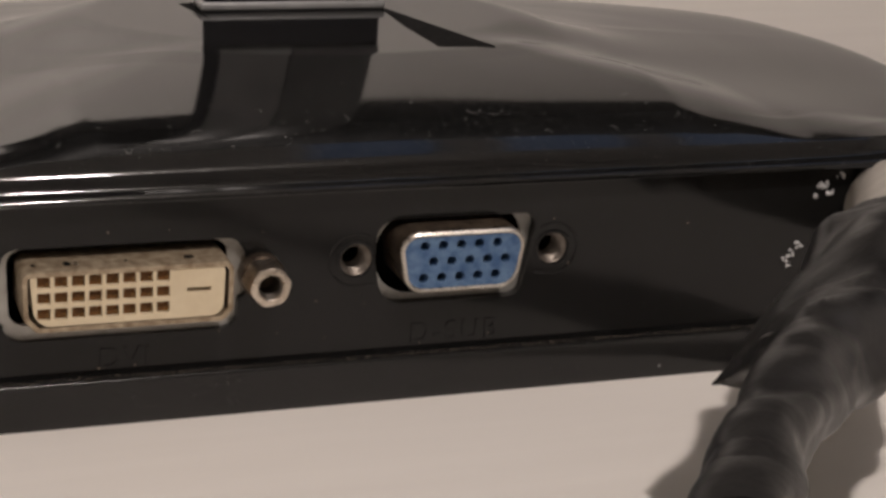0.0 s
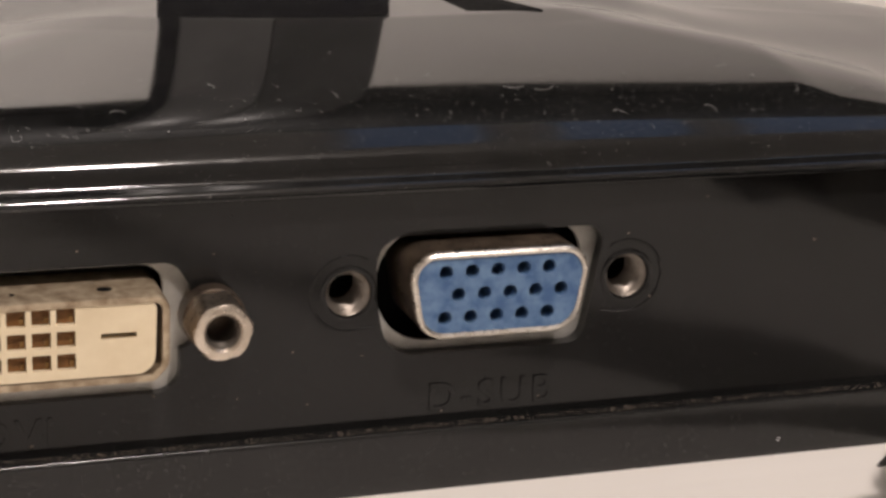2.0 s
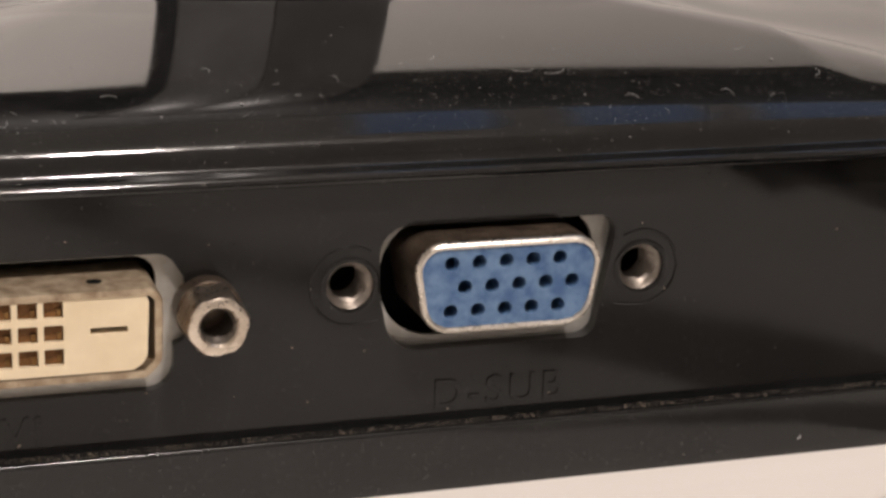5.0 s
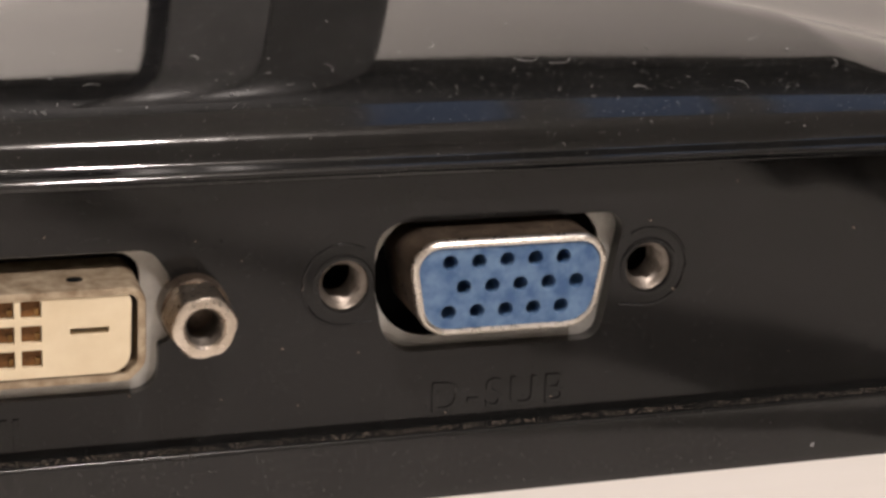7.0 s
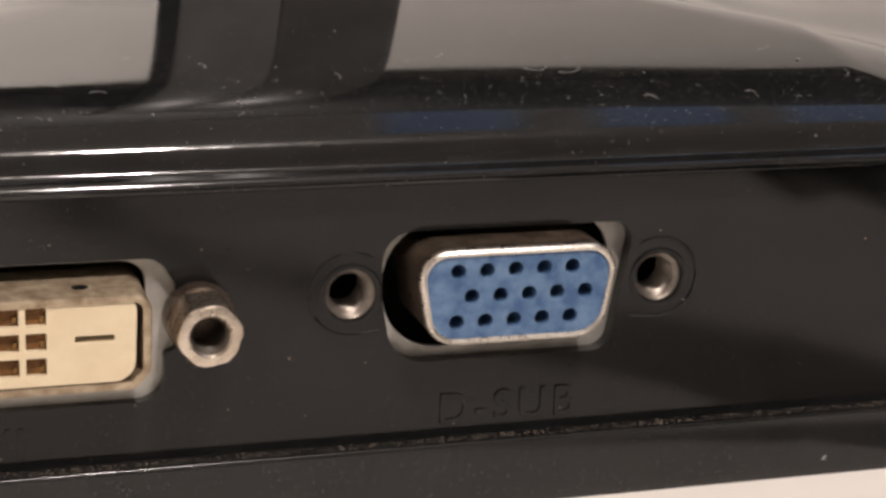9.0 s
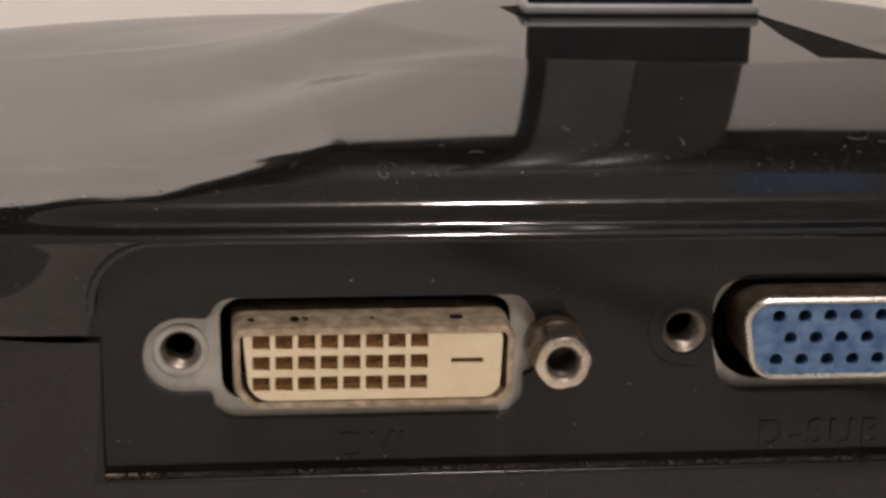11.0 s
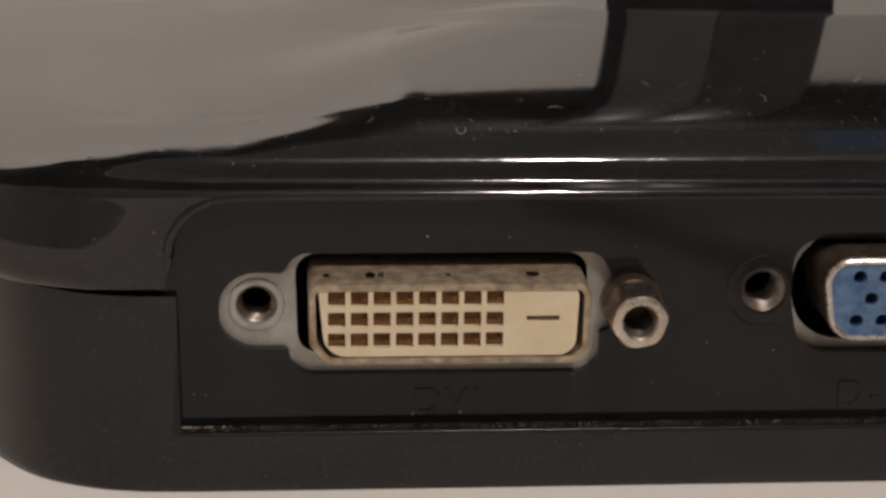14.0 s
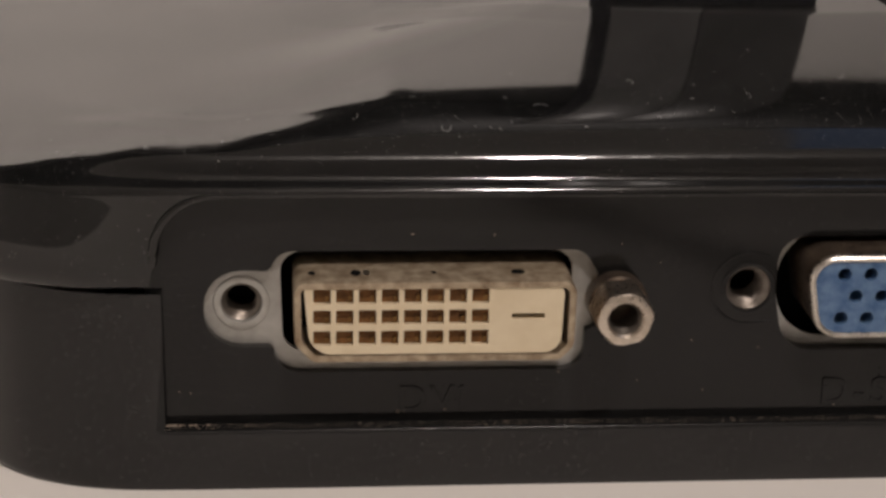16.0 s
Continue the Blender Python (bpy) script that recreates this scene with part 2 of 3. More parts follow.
# ---------------------------------------------------------------- monitor: base
monitor = thing("monitor", "glossy black monitor on a low domed base with video ports", "monitor")
CX, CY = -5.0, 53.0
HALF = [(0, -1.5), (30, -1.5), (50, -1.5), (61, -1.3), (68, -0.2), (74, 3.2), (82, 12.5), (89.5, 24), (94, 40), (96, 56), (93, 74), (84, 90), (58, 103), (30, 107), (0, 108)]
right_side = smooth_path([(x, y, 0) for x, y in HALF], 141)
OUTLINE = [Vector((CX + p.x, p.y)) for p in right_side] + [Vector((CX - p.x, p.y)) for p in right_side[-2:0:-1]]
OX0, OX1 = -63.75, 60.0      # the port opening in the cover
OZ0, OZ1 = 5.6, 26.6
C2 = Vector((CX, CY))


SLOPE = [(0, 90), (0.35, 84), (0.75, 45), (1.1, 20), (1.65, 22), (2.0, 60), (2.55, 67), (3.4, 62), (4.0, 46), (4.6, 41), (6.9, 31), (8.6, 20), (10.8, 13), (14.6, 10.5), (26, 8.5), (31.2, 7.5), (31.6, 0.4), (40, 0), (60, 0)]


def cover_profile():
    """The cover from its rim inwards: points (y, z), by its slope in degrees along the way."""
    y, z, way, out = -1.5, 26.6, 0.0, [Vector((-1.5, 26.6))]
    while y < 50:
        step = 0.11 if way < 7 else 0.5
        a = radians(float(np.interp(way + step / 2, [p[0] for p in SLOPE], [p[1] for p in SLOPE])))
        y, z, way = y + math.cos(a) * step, z + math.sin(a) * step, way + step
        out.append(Vector((y, z)))
    return out


PROFILE = cover_profile()
PLATEAU = PROFILE[-1].y


def plan_ring(r, z):
    """The rim's outline shrunk to the share r; towards the middle it turns into an ellipse."""
    w = max(0.0, min(1.0, (r - 0.55) / 0.45)) ** 0.8
    out = []
    for p in OUTLINE:
        d = p - C2
        a = math.atan2(d.y / 54.5, d.x / 90.0)
        e = Vector((90.0 * math.cos(a), 54.5 * math.sin(a)))
        q = e.lerp(d, w) * r + C2
        out.append((q.x, q.y, z))
    return out


def ease(t):
    t = max(0.0, min(1.0, t))
    return t * t * (3 - 2 * t)


PY, PZ = [p.x for p in PROFILE], [p.y for p in PROFILE]


@functools.lru_cache(None)
def front_height(y):
    return float(np.interp(y, PY, PZ))



FALL = ((0.0, 0.0), (0.33, 0.0), (0.47, 3.2), (0.60, 5.7), (0.75, 7.1), (0.87, 7.9), (1.0, 9.2))   # share of the plan, drop


def side_height(share):
    """The cover's height towards its two ends and its back, where it falls away faster than over the ports."""
    i = max(k for k in range(len(FALL) - 1) if FALL[k][0] <= share)
    grade = [(FALL[min(k + 1, 6)][1] - FALL[max(k - 1, 0)][1]) / (FALL[min(k + 1, 6)][0] - FALL[max(k - 1, 0)][0]) for k in (i, i + 1)]
    if i < 2:
        grade[0] = 0.0
    if i < 1:
        grade[1] = 0.0
    (s0, d0), (s1, d1) = FALL[i], FALL[i + 1]
    h = s1 - s0
    t = (share - s0) / h
    drop = (2 * t ** 3 - 3 * t * t + 1) * d0 + (t ** 3 - 2 * t * t + t) * h * grade[0] + (3 * t * t - 2 * t ** 3) * d1 + (t ** 3 - t * t) * h * grade[1]
    return PLATEAU - drop


def sideness(x, y):
    along = abs(math.cos(math.atan2((y - CY) / 54.5, (x - CX) / 90.0)))
    return max(ease((along - 0.50) / 0.50), ease((y - CY) / 14))


def crest_ring(q):
    """A ring of the cover; beyond the port opening its stepped rim runs out into a plain round crest."""
    out = []
    share = (CY - q.x) / (CY + 1.5)
    for x, y, z in plan_ring(share, q.y):
        w = sideness(x, y)
        # past the ports' middle the steep rim narrows, and the gentle slope begins nearer to the edge
        s = min(5.5, max(0.0, abs(x - CX) - 38.5) * 0.36)
        y0 = 2.0 - 1.3 * ease((abs(x - CX) - 43) / 12)
        if q.x > y0:
            z = front_height(y0) + front_height(q.x + s) - front_height(y0 + s)
        if q.x >= 6:
            z += (side_height(share) - z) * w
        else:
            z_six = front_height(y0) + front_height(6 + s) - front_height(y0 + s)
            z_six += (side_height((CY - 6) / (CY + 1.5)) - z_six) * w
            plain = 26.6 + (z_six - 26.6) * ((q.x + 1.5) / 7.5) ** 0.55
            z += (plain - z) * max(ease((-60 - x) / 14), ease((x - 56) / 14), ease((y - 4) / 10))
        out.append((x, y, z))
    return out


bm = bmesh.new()
rings = [loop3(bm, crest_ring(q)) for q in PROFILE[::-1]]
bm.faces.new(rings[0])
for a, b in zip(rings, rings[1:]):
    bridge(bm, a, b)
low = []
for p in OUTLINE:
    x = p.x
    if p.y > 20 or x < OX0 or x > OX1:
        low.append(18.8)
    elif x < OX0 + 5 or x > OX1 - 5:
        d = min(x - OX0, OX1 - x)
        low.append(OZ1 - 5 + math.sqrt(max(0.0, 25 - (5 - d) ** 2)) - 0.02)
    else:
        low.append(None)
last = rings[-1]
levels = 10
cols = {}
for i, z in enumerate(low):
    if z is not None:
        col = [last[i]]
        for k in range(1, levels + 1):
            f = k / levels
            bulge = 1.5 * max(ease((OX0 + 0.5 - OUTLINE[i].x) / 7), ease((OUTLINE[i].x - OX1 + 0.5) / 7), ease((OUTLINE[i].y - 4) / 8))
            grow = bulge * math.sin(min(1.0, f * 1.15) * math.pi / 2) - 0.9 * max(0.0, f - 0.85) / 0.15 * (bulge / 1.5)
            d = OUTLINE[i] - C2
            p = OUTLINE[i] + d.normalized() * grow
            col.append(bm.verts.new((p.x, p.y, OZ1 + (z - OZ1) * f)))
        cols[i] = col
for i in range(len(low)):
    j = (i + 1) % len(low)
    if i in cols and j in cols:
        for k in range(levels):
            bm.faces.new((cols[i][k], cols[j][k], cols[j][k + 1], cols[i][k + 1]))
cover = part("base_cover", bm, M_GLOSS, monitor, "glossy black domed cover with dust on it")
sol = cover.modifiers.new("thickness", "SOLIDIFY")
sol.thickness, sol.offset = 1.3 * MM, -1
bev = cover.modifiers.new("edge", "BEVEL")
bev.width, bev.segments, bev.limit_method, bev.angle_limit = 0.42 * MM, 3, "ANGLE", radians(55)

# the rounded lip round the two ends of the port opening
for sx, x_end in ((1, OX0), (-1, OX1)):
    bm = bmesh.new()
    line = [Vector((x_end - sx * 0.1, -1.25, z)) for z in (19.4, 20.2, 21.0)]
    line += [Vector((x_end + sx * (5 - 5.1 * math.cos(a)), -1.3 - 0.15 * math.sin(a), OZ1 - 5 + 5.1 * math.sin(a))) for a in [radians(7.5 * k) for k in range(13)]]
    line += [Vector((x_end + sx * d, -1.45, OZ1 + 0.1)) for d in (6, 8, 11)]
    tube(bm, line, [0.42] * 10 + [0.42 - 0.035 * k for k in range(9)], 12)
    part("opening_lip", bm, M_GLOSS, monitor)

# lower tray
TRAY = [C2 + (p - C2) * (1 - 0.035 * min(1, max(0, (abs(p.x - CX) - 62) / 30))) + Vector((0, 0.6)) for p in OUTLINE]


def tray_ring(k, z):
    front = [max(0.0, min(1.0, (30.0 - p.y) / 25.0)) for p in TRAY]
    return [(C2.x + (p.x - C2.x) * k, C2.y + (p.y - C2.y) * k - 0.95 * w, z) for p, w in zip(TRAY, front)]


bm = bmesh.new()
rings = [loop3(bm, tray_ring(k, z)) for k, z in ((0.996, 0.0), (0.9985, 0.25), (1.0, 0.8), (1.0, 1.8), (1.0, OZ0 - 0.3))]
for k, z in ((0.9988, OZ0 - 0.08), (0.9975, OZ0)):
    rings.append(loop3(bm, [(a if OX0 < a[0] < OX1 and a[1] < 20 else b) for a, b in zip(tray_ring(k, z), tray_ring(1.0, z))]))
bm.faces.new(rings[0])
for a, b in zip(rings, rings[1:]):
    bridge(bm, a, b)
top = [bm.verts.new((p.x, p.y, 17.9)) for p in TRAY]
back = [bm.verts.new((C2.x + (p.x - C2.x) * 0.96, C2.y + (p.y - C2.y) * 0.96, OZ0)) for p in TRAY]
for i, p in enumerate(TRAY):
    j = (i + 1) % len(TRAY)
    q = TRAY[j]
    inside = [OX0 < v.x < OX1 and v.y < 20 for v in (p, q)]
    if all(inside):
        bm.faces.new((rings[-1][i], rings[-1][j], back[j], back[i]))
    else:
        bm.faces.new((rings[-1][i], rings[-1][j], top[j], top[i]))
for v in [v for v in back if not v.link_faces]:
    bm.verts.remove(v)
part("base_tray", bm, M_TRAY, monitor, "satin black lower tray")

# ---------------------------------------------------------------- monitor: port panel
ZD, ZV = 16.98, 18.1
DVI_OPEN = rounded_poly([(-54.0, 21.4), (-54.0, 19.6), (-56.5, 19.7), (-59.75, 19.7), (-59.75, 12.7), (-56.5, 12.7), (-53.8, 12.7), (-53.8, 10.3), (-26.8, 10.3), (-26.8, 14.0), (-25.9, 14.2), (-25.9, 19.3), (-27.2, 21.4)],
                        [1.8, 0.6, 0, 3.2, 3.2, 0, 0.6, 2.2, 2.0, 0.3, 0.6, 0.8, 1.8], 6)
VGA_OPEN = rounded_poly([(-10.2, 22.5), (10.5, 22.5), (9.8, 18.4), (8.7, 11.9), (-9.1, 11.9), (-10.1, 17.0)], [2.4, 1.6, 1.0, 1.6, 3.0, 3.0], 6)
HOLES = [circle2(-12.57, 17.75, 2.0), circle2(12.7, 17.75, 2.0)]
bm = bmesh.new()
plate(bm, [Vector(p) for p in ((OX0 - 1, OZ0 - 0.6), (OX1 + 1, OZ0 - 0.6), (OX1 + 1, OZ1 + 0.6), (OX0 - 1, OZ1 + 0.6))], [DVI_OPEN, VGA_OPEN] + HOLES + [circle2(-24.2, 16.9, 2.3)], 0.0, 1.3)
panel = part("port_panel", bm, M_PANEL, monitor, "black plastic port panel with embossed port names")


def raised_ring(cx, cz, r0, r1, h, name, m, parent):
    bm = bmesh.new()
    prism(bm, [at_y(circle2(cx, cz, r, 36), y) for r, y in ((r1, 0.05), (r1, -h * 0.6), (r1 - 0.12, -h), (r0 + 0.12, -h), (r0, -h * 0.6), (r0, 1.2))], False, False)
    return part(name, bm, m, parent)


def helix_bore(cx, cz, r, y0, y1, pitch, depth, m, parent, label=""):
    """The inner wall of a threaded hole, its ridge winding inwards."""
    bm = bmesh.new()
    n, rows = 30, int((y1 - y0) / pitch * 8)
    loops = []
    for k in range(rows + 1):
        y = y0 + (y1 - y0) * k / rows
        ring = []
        for j in range(n):
            a = 2 * math.pi * j / n
            f = ((y - y0) / pitch - j / n) % 1.0
            rr = r - depth * (1 - abs(2 * f - 1)) * min(1.0, (y - y0) / 0.3)
            ring.append((cx + rr * math.cos(a), y, cz + rr * math.sin(a)))
        loops.append(ring)
    prism(bm, loops, False, False)
    return part("screw_thread", bm, m, parent, label)


for hx, hz, side in ((-12.57, 17.75, 1), (12.7, 17.75, -1)):
    raised_ring(hx, hz, 2.0, 2.45, 0.14, "hole_rim", M_PANEL, panel)
    # the shallow pocket round the hole, open towards the port
    bm = bmesh.new()
    turn = [radians(60 + 210 * k / 24) for k in range(25)]
    line = [Vector((hx - side * -math.cos(a) * 3.25, -0.02, hz + math.sin(a) * 3.25)) for a in turn]
    line += [Vector((hx + side * (0.5 + 0.6 * k), -0.02, hz - 3.25 + 0.06 * k)) for k in range(4)]
    tube(bm, line, [0.13] * len(line), 8)
    part("pocket_rim", bm, M_PANEL, panel)
    helix_bore(hx, hz, 1.97, 0.2, 4.2, 0.8, 0.55, M_THREAD, panel, "dull threaded screw hole")
    # black plug painted for the shade at the end of the thread
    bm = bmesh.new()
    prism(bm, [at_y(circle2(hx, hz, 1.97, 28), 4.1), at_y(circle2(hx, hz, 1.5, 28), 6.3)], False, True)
    part("bore_shade", bm, M_SHADE_BLACK, panel)
# added black sheet behind the openings, for the dark inside
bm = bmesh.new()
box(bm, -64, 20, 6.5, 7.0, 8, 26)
part("dark_backing", bm, M_SHADE_BLACK, panel)

# ---------------------------------------------------------------- DVI port
bm = bmesh.new()
plate(bm, rounded_poly([(-61.0, 22.5), (-61.0, 9.3), (-21.5, 9.3), (-21.5, 22.5)], 1.0, 3), [circle2(-56.55, 16.5, 1.75), rounded_poly([(-53.3, 21.1), (-28.0, 21.1), (-28.0, 12.0), (-53.0, 12.0)], 1.8, 5)], 0.9, 1.5)
dvi = part("dvi_port", bm, M_FLANGE, monitor, "ivory 24-hole video port in a tarnished metal shell")


def shell_of(loop, y_back, y_front, wall, name, m, parent, lip=0.25):
    bm = bmesh.new()
    inner = inset(loop, wall)
    prism(bm, [at_y(loop, y_back), at_y(loop, y_front + lip), at_y(inset(loop, lip * 0.35), y_front + lip * 0.25), at_y(inset(loop, wall * 0.6), y_front),
               at_y(inner, y_front + lip * 0.3), at_y(inner, y_back)], False, False)
    return part(name, bm, m, parent)


DVI_LOOP = rounded_poly([(-52.2, 20.0), (-28.25, 20.0), (-28.3, 14.0), (-29.5, 12.75), (-50.6, 12.75), (-52.1, 14.4)], [1.1, 1.3, 1.4, 0.8, 1.0, 1.6], 6)
shell_of(DVI_LOOP, 3.5, -3.95, 0.62, "shell", M_STEEL, dvi)
PIT = 1.905
X0, Z_ROWS = -49.78, [ZD + k * 1.86 - 0.22 for k in (1, 0, -1)]
pins = [rounded_poly([(X0 + PIT * c - 0.73, z + 0.7), (X0 + PIT * c + 0.73, z + 0.7), (X0 + PIT * c + 0.73, z - 0.62), (X0 + PIT * c - 0.73, z - 0.62)], 0.08, 2) for z in Z_ROWS for c in range(8)]
slot = rounded_poly([(-33.75, ZD + 0.08), (-30.95, ZD + 0.08), (-30.95, ZD - 0.42), (-33.75, ZD - 0.42)], 0.06, 2)
body2 = rounded_poly([(-51.35, 19.72), (-29.3, 19.72), (-29.5, 13.48), (-50.75, 13.48)], [0.7, 1.0, 1.5, 2.0], 6)
bm = bmesh.new()
plate(bm, body2, pins + [slot], -3.78, 0.8)
part("insulator", bm, M_CREAM, dvi, "ivory plastic insulator with square contact holes")
bm = bmesh.new()
prism(bm, [at_y(inset(DVI_LOOP, 0.45), 0.7), at_y(inset(DVI_LOOP, 0.45), 1.0)])
part("socket_floor", bm, M_SHADE_BLACK, dvi)
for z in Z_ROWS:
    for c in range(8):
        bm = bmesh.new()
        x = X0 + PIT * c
        # brown block: the contact, with the hole's inner shade put into its colour
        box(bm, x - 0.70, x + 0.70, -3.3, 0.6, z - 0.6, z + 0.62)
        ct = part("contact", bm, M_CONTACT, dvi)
        bm = bmesh.new()
        box(bm, x + 0.28, x + 0.55, -3.5, -3.2, z - 0.5, z + 0.05)
        part("contact_tip", bm, M_COPPER, ct)


def jackscrew(cx, cz, y0, y1, parent):
    bm = bmesh.new()
    hexa = [Vector((cx + 2.75 * math.cos(a), cz + 2.75 * math.sin(a))) for a in [radians(60 * k + 4) for k in range(6)]]
    fine = rounded_poly([tuple(p) for p in hexa], 0.95, 5)
    n = len(fine)
    ring = lambda r, y: at_y(circle2(cx, cz, r, n, radians(4)), y)
    mixed = [a.lerp(Vector((b[0], b[2])), 0.7) for a, b in zip(fine, ring(2.3, 0))]
    prism(bm, [at_y(fine, y0), at_y(fine, y1 + 0.7), at_y(mixed, y1 + 0.18), ring(2.0, y1), ring(1.6, y1 + 0.02), ring(1.42, y1 + 0.25)], True, False)
    js = part("jackscrew", bm, M_BRASS, parent, "worn hexagonal nickel jackscrew")
    bm = bmesh.new()
    prism(bm, [ring(2.62, 0.4), ring(2.62, -1.6), ring(2.5, -1.75), ring(2.2, -1.75)], True, False)
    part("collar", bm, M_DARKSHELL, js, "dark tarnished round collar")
    helix_bore(cx, cz, 1.42, y1 + 0.25, y1 + 3.7, 0.6, 0.2, M_THREAD, js)
    # dark disc for the shade at the bottom of the jackscrew's hole
    bm = bmesh.new()
    prism(bm, [at_y(circle2(cx, cz, 1.55, 28), y1 + 3.6), at_y(circle2(cx, cz, 1.55, 28), y1 + 3.8)])
    part("bore_shade", bm, M_DARKSHELL, js)


jackscrew(-24.25, 16.85, 1.4, -5.2, dvi)
bm = bmesh.new()
loops = [at_y(circle2(-56.55, 16.5, rr, 32), y) for rr, y in ((2.45, 0.91), (2.4, 0.75), (2.15, 0.65), (1.8, 0.72), (1.70, 0.95), (1.70, 1.25))]
prism(bm, loops, False, False)
part("screw_hole", bm, M_FLANGE, dvi)
helix_bore(-56.55, 16.5, 1.70, 1.1, 4.0, 0.7, 0.42, M_THREAD, dvi)
# the same painted shade behind this thread
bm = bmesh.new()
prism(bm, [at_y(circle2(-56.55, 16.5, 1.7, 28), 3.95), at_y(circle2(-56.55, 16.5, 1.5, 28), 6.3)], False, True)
part("bore_shade", bm, M_SHADE_BLACK, dvi)
# dark discs painted for the shade in the shell's notches, and one pale disc
for x, w, d in ((-46.9, 0.45, 0.7), (-46.0, 0.3, 0.7), (-40.3, 0.22, 0.3), (-33.1, 0.62, 0.55), (-50.6, 0.3, 0.4)):
    bm = bmesh.new()
    prism(bm, [[(x + w * math.cos(a), -1.6 + d * math.sin(a), z) for a in [k * math.pi / 6 for k in range(12)]] for z in (19.9, 20.04)])
    part("painted_dimple", bm, M_SHADE_BLACK if x != -46.0 else M_SHELL, dvi)

# ---------------------------------------------------------------- VGA port
bm = bmesh.new()
plate(bm, rounded_poly([(-16.5, 24), (-16.5, 10.8), (16.5, 10.8), (16.5, 24)], 1.0, 3), [circle2(-12.57, 17.75, 2.1), circle2(12.7, 17.75, 2.1), rounded_poly([(-10.3, 22.85), (9.3, 22.85), (7.9, 12.6), (-9.3, 12.6)], [4.8, 3.4, 2.8, 4.6], 7)], 1.45, 1.9)
vga = part("vga_port", bm, M_FLANGE, monitor, "blue 15-hole video port in a bright metal shell")
VGA_LOOP = rounded_poly([(-8.6, 21.85), (8.0, 21.85), (6.75, 14.3), (-7.3, 14.3)], [2.3, 2.3, 2.7, 2.6], 8)
# walls darkened beyond tarnish: their black reflections and shade are in the colour
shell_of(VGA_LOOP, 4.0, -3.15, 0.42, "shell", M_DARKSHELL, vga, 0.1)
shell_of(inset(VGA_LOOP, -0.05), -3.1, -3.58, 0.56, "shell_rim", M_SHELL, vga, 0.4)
vpins = []
for r, z in enumerate((ZV + 2.0, ZV, ZV - 2.0)):
    for c in range(5):
        x = (-5.15 if r != 1 else -4.0) + 2.29 * c
        vpins.append(circle2(x, z, 0.62, 12))
bm = bmesh.new()
plate(bm, inset(VGA_LOOP, 0.46), vpins, -3.30, 0.8)
part("insulator", bm, M_BLUE, vga, "worn blue plastic insulator with round contact holes")
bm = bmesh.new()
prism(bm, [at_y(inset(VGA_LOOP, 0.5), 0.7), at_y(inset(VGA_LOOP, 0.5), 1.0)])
part("socket_floor", bm, M_SHADE_BLACK, vga)


# ---------------------------------------------------------------- embossed names
def lettering(text, x0, z0, height, spacing=1.0):
    cu = bpy.data.curves.new("port_name", "FONT")
    cu.body, cu.size, cu.extrude, cu.bevel_depth, cu.space_character = text, height / 0.70, 0.10, 0.03, spacing
    tmp = new("tmp", cu)
    dg = bpy.context.evaluated_depsgraph_get()
    me = bpy.data.meshes.new_from_object(tmp.evaluated_get(dg))
    bpy.data.objects.remove(tmp)
    me.transform(Matrix.Scale(MM, 4) @ Matrix.Translation((x0, -0.02, z0)) @ Matrix.Rotation(radians(90), 4, "X"))
    me.materials.clear()
    me.materials.append(M_PANEL)
    ob = new("embossed_name", me)
    ob.parent = panel
    return ob


lettering("DVI", -43.1, 6.5, 2.45, 1.15)
lettering("D-SUB", -5.4, 6.7, 2.5, 1.22)

# ---------------------------------------------------------------- monitor: neck and screen housing
NX0, NX1, NY0, NY1 = -18.8, 7.4, 54.0, 78.0
bm = bmesh.new()
NECK = rounded_poly([(NX0, NY0), (NX1, NY0), (NX1 - 3, NY1), (NX0 + 7, NY1)], 0.8, 4)
prism(bm, [[(p.x, p.y, z) for p in NECK] for z in (PLATEAU - 0.3, 165.0)] + [[(p.x, p.y, 165.6) for p in inset(NECK, 0.6)]])
neck = part("neck", bm, M_COLLARBLACK, monitor, "glossy navy-black neck with a grey face plate")
bm = bmesh.new()
box(bm, NX0 - 0.5, NX1 + 0.5, NY0 - 0.5, NY0 + 4.0, PLATEAU + 0.02, PLATEAU + 1.3, 0.5, 4)
part("foot_rim", bm, M_NECK, neck, "rounded satin rim at the neck's foot")
# one face in two tones: its fade of light from left to right is painted
bm = bmesh.new()
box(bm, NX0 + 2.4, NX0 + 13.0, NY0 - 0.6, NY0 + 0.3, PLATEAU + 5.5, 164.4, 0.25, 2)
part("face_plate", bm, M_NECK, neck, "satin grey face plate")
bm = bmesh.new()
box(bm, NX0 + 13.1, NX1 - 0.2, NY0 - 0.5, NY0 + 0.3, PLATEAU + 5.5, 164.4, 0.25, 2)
part("face_plate", bm, M_NECKDARK, neck, "satin face plate, painted darker for the fade of light")
# dark plates painted on the cover where it would mirror the dark housing
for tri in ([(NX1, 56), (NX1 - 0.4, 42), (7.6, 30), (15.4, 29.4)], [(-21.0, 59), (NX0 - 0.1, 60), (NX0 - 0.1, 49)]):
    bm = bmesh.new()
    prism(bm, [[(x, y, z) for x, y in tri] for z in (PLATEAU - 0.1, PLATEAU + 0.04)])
    part("painted_reflection", bm, M_SHADE_BLACK, neck)
HOUSING = rounded_poly([(-258, 101), (0, 98), (250, 92), (250, 420), (-258, 420)], [10, 0, 10, 10, 10], 5)
bm = bmesh.new()
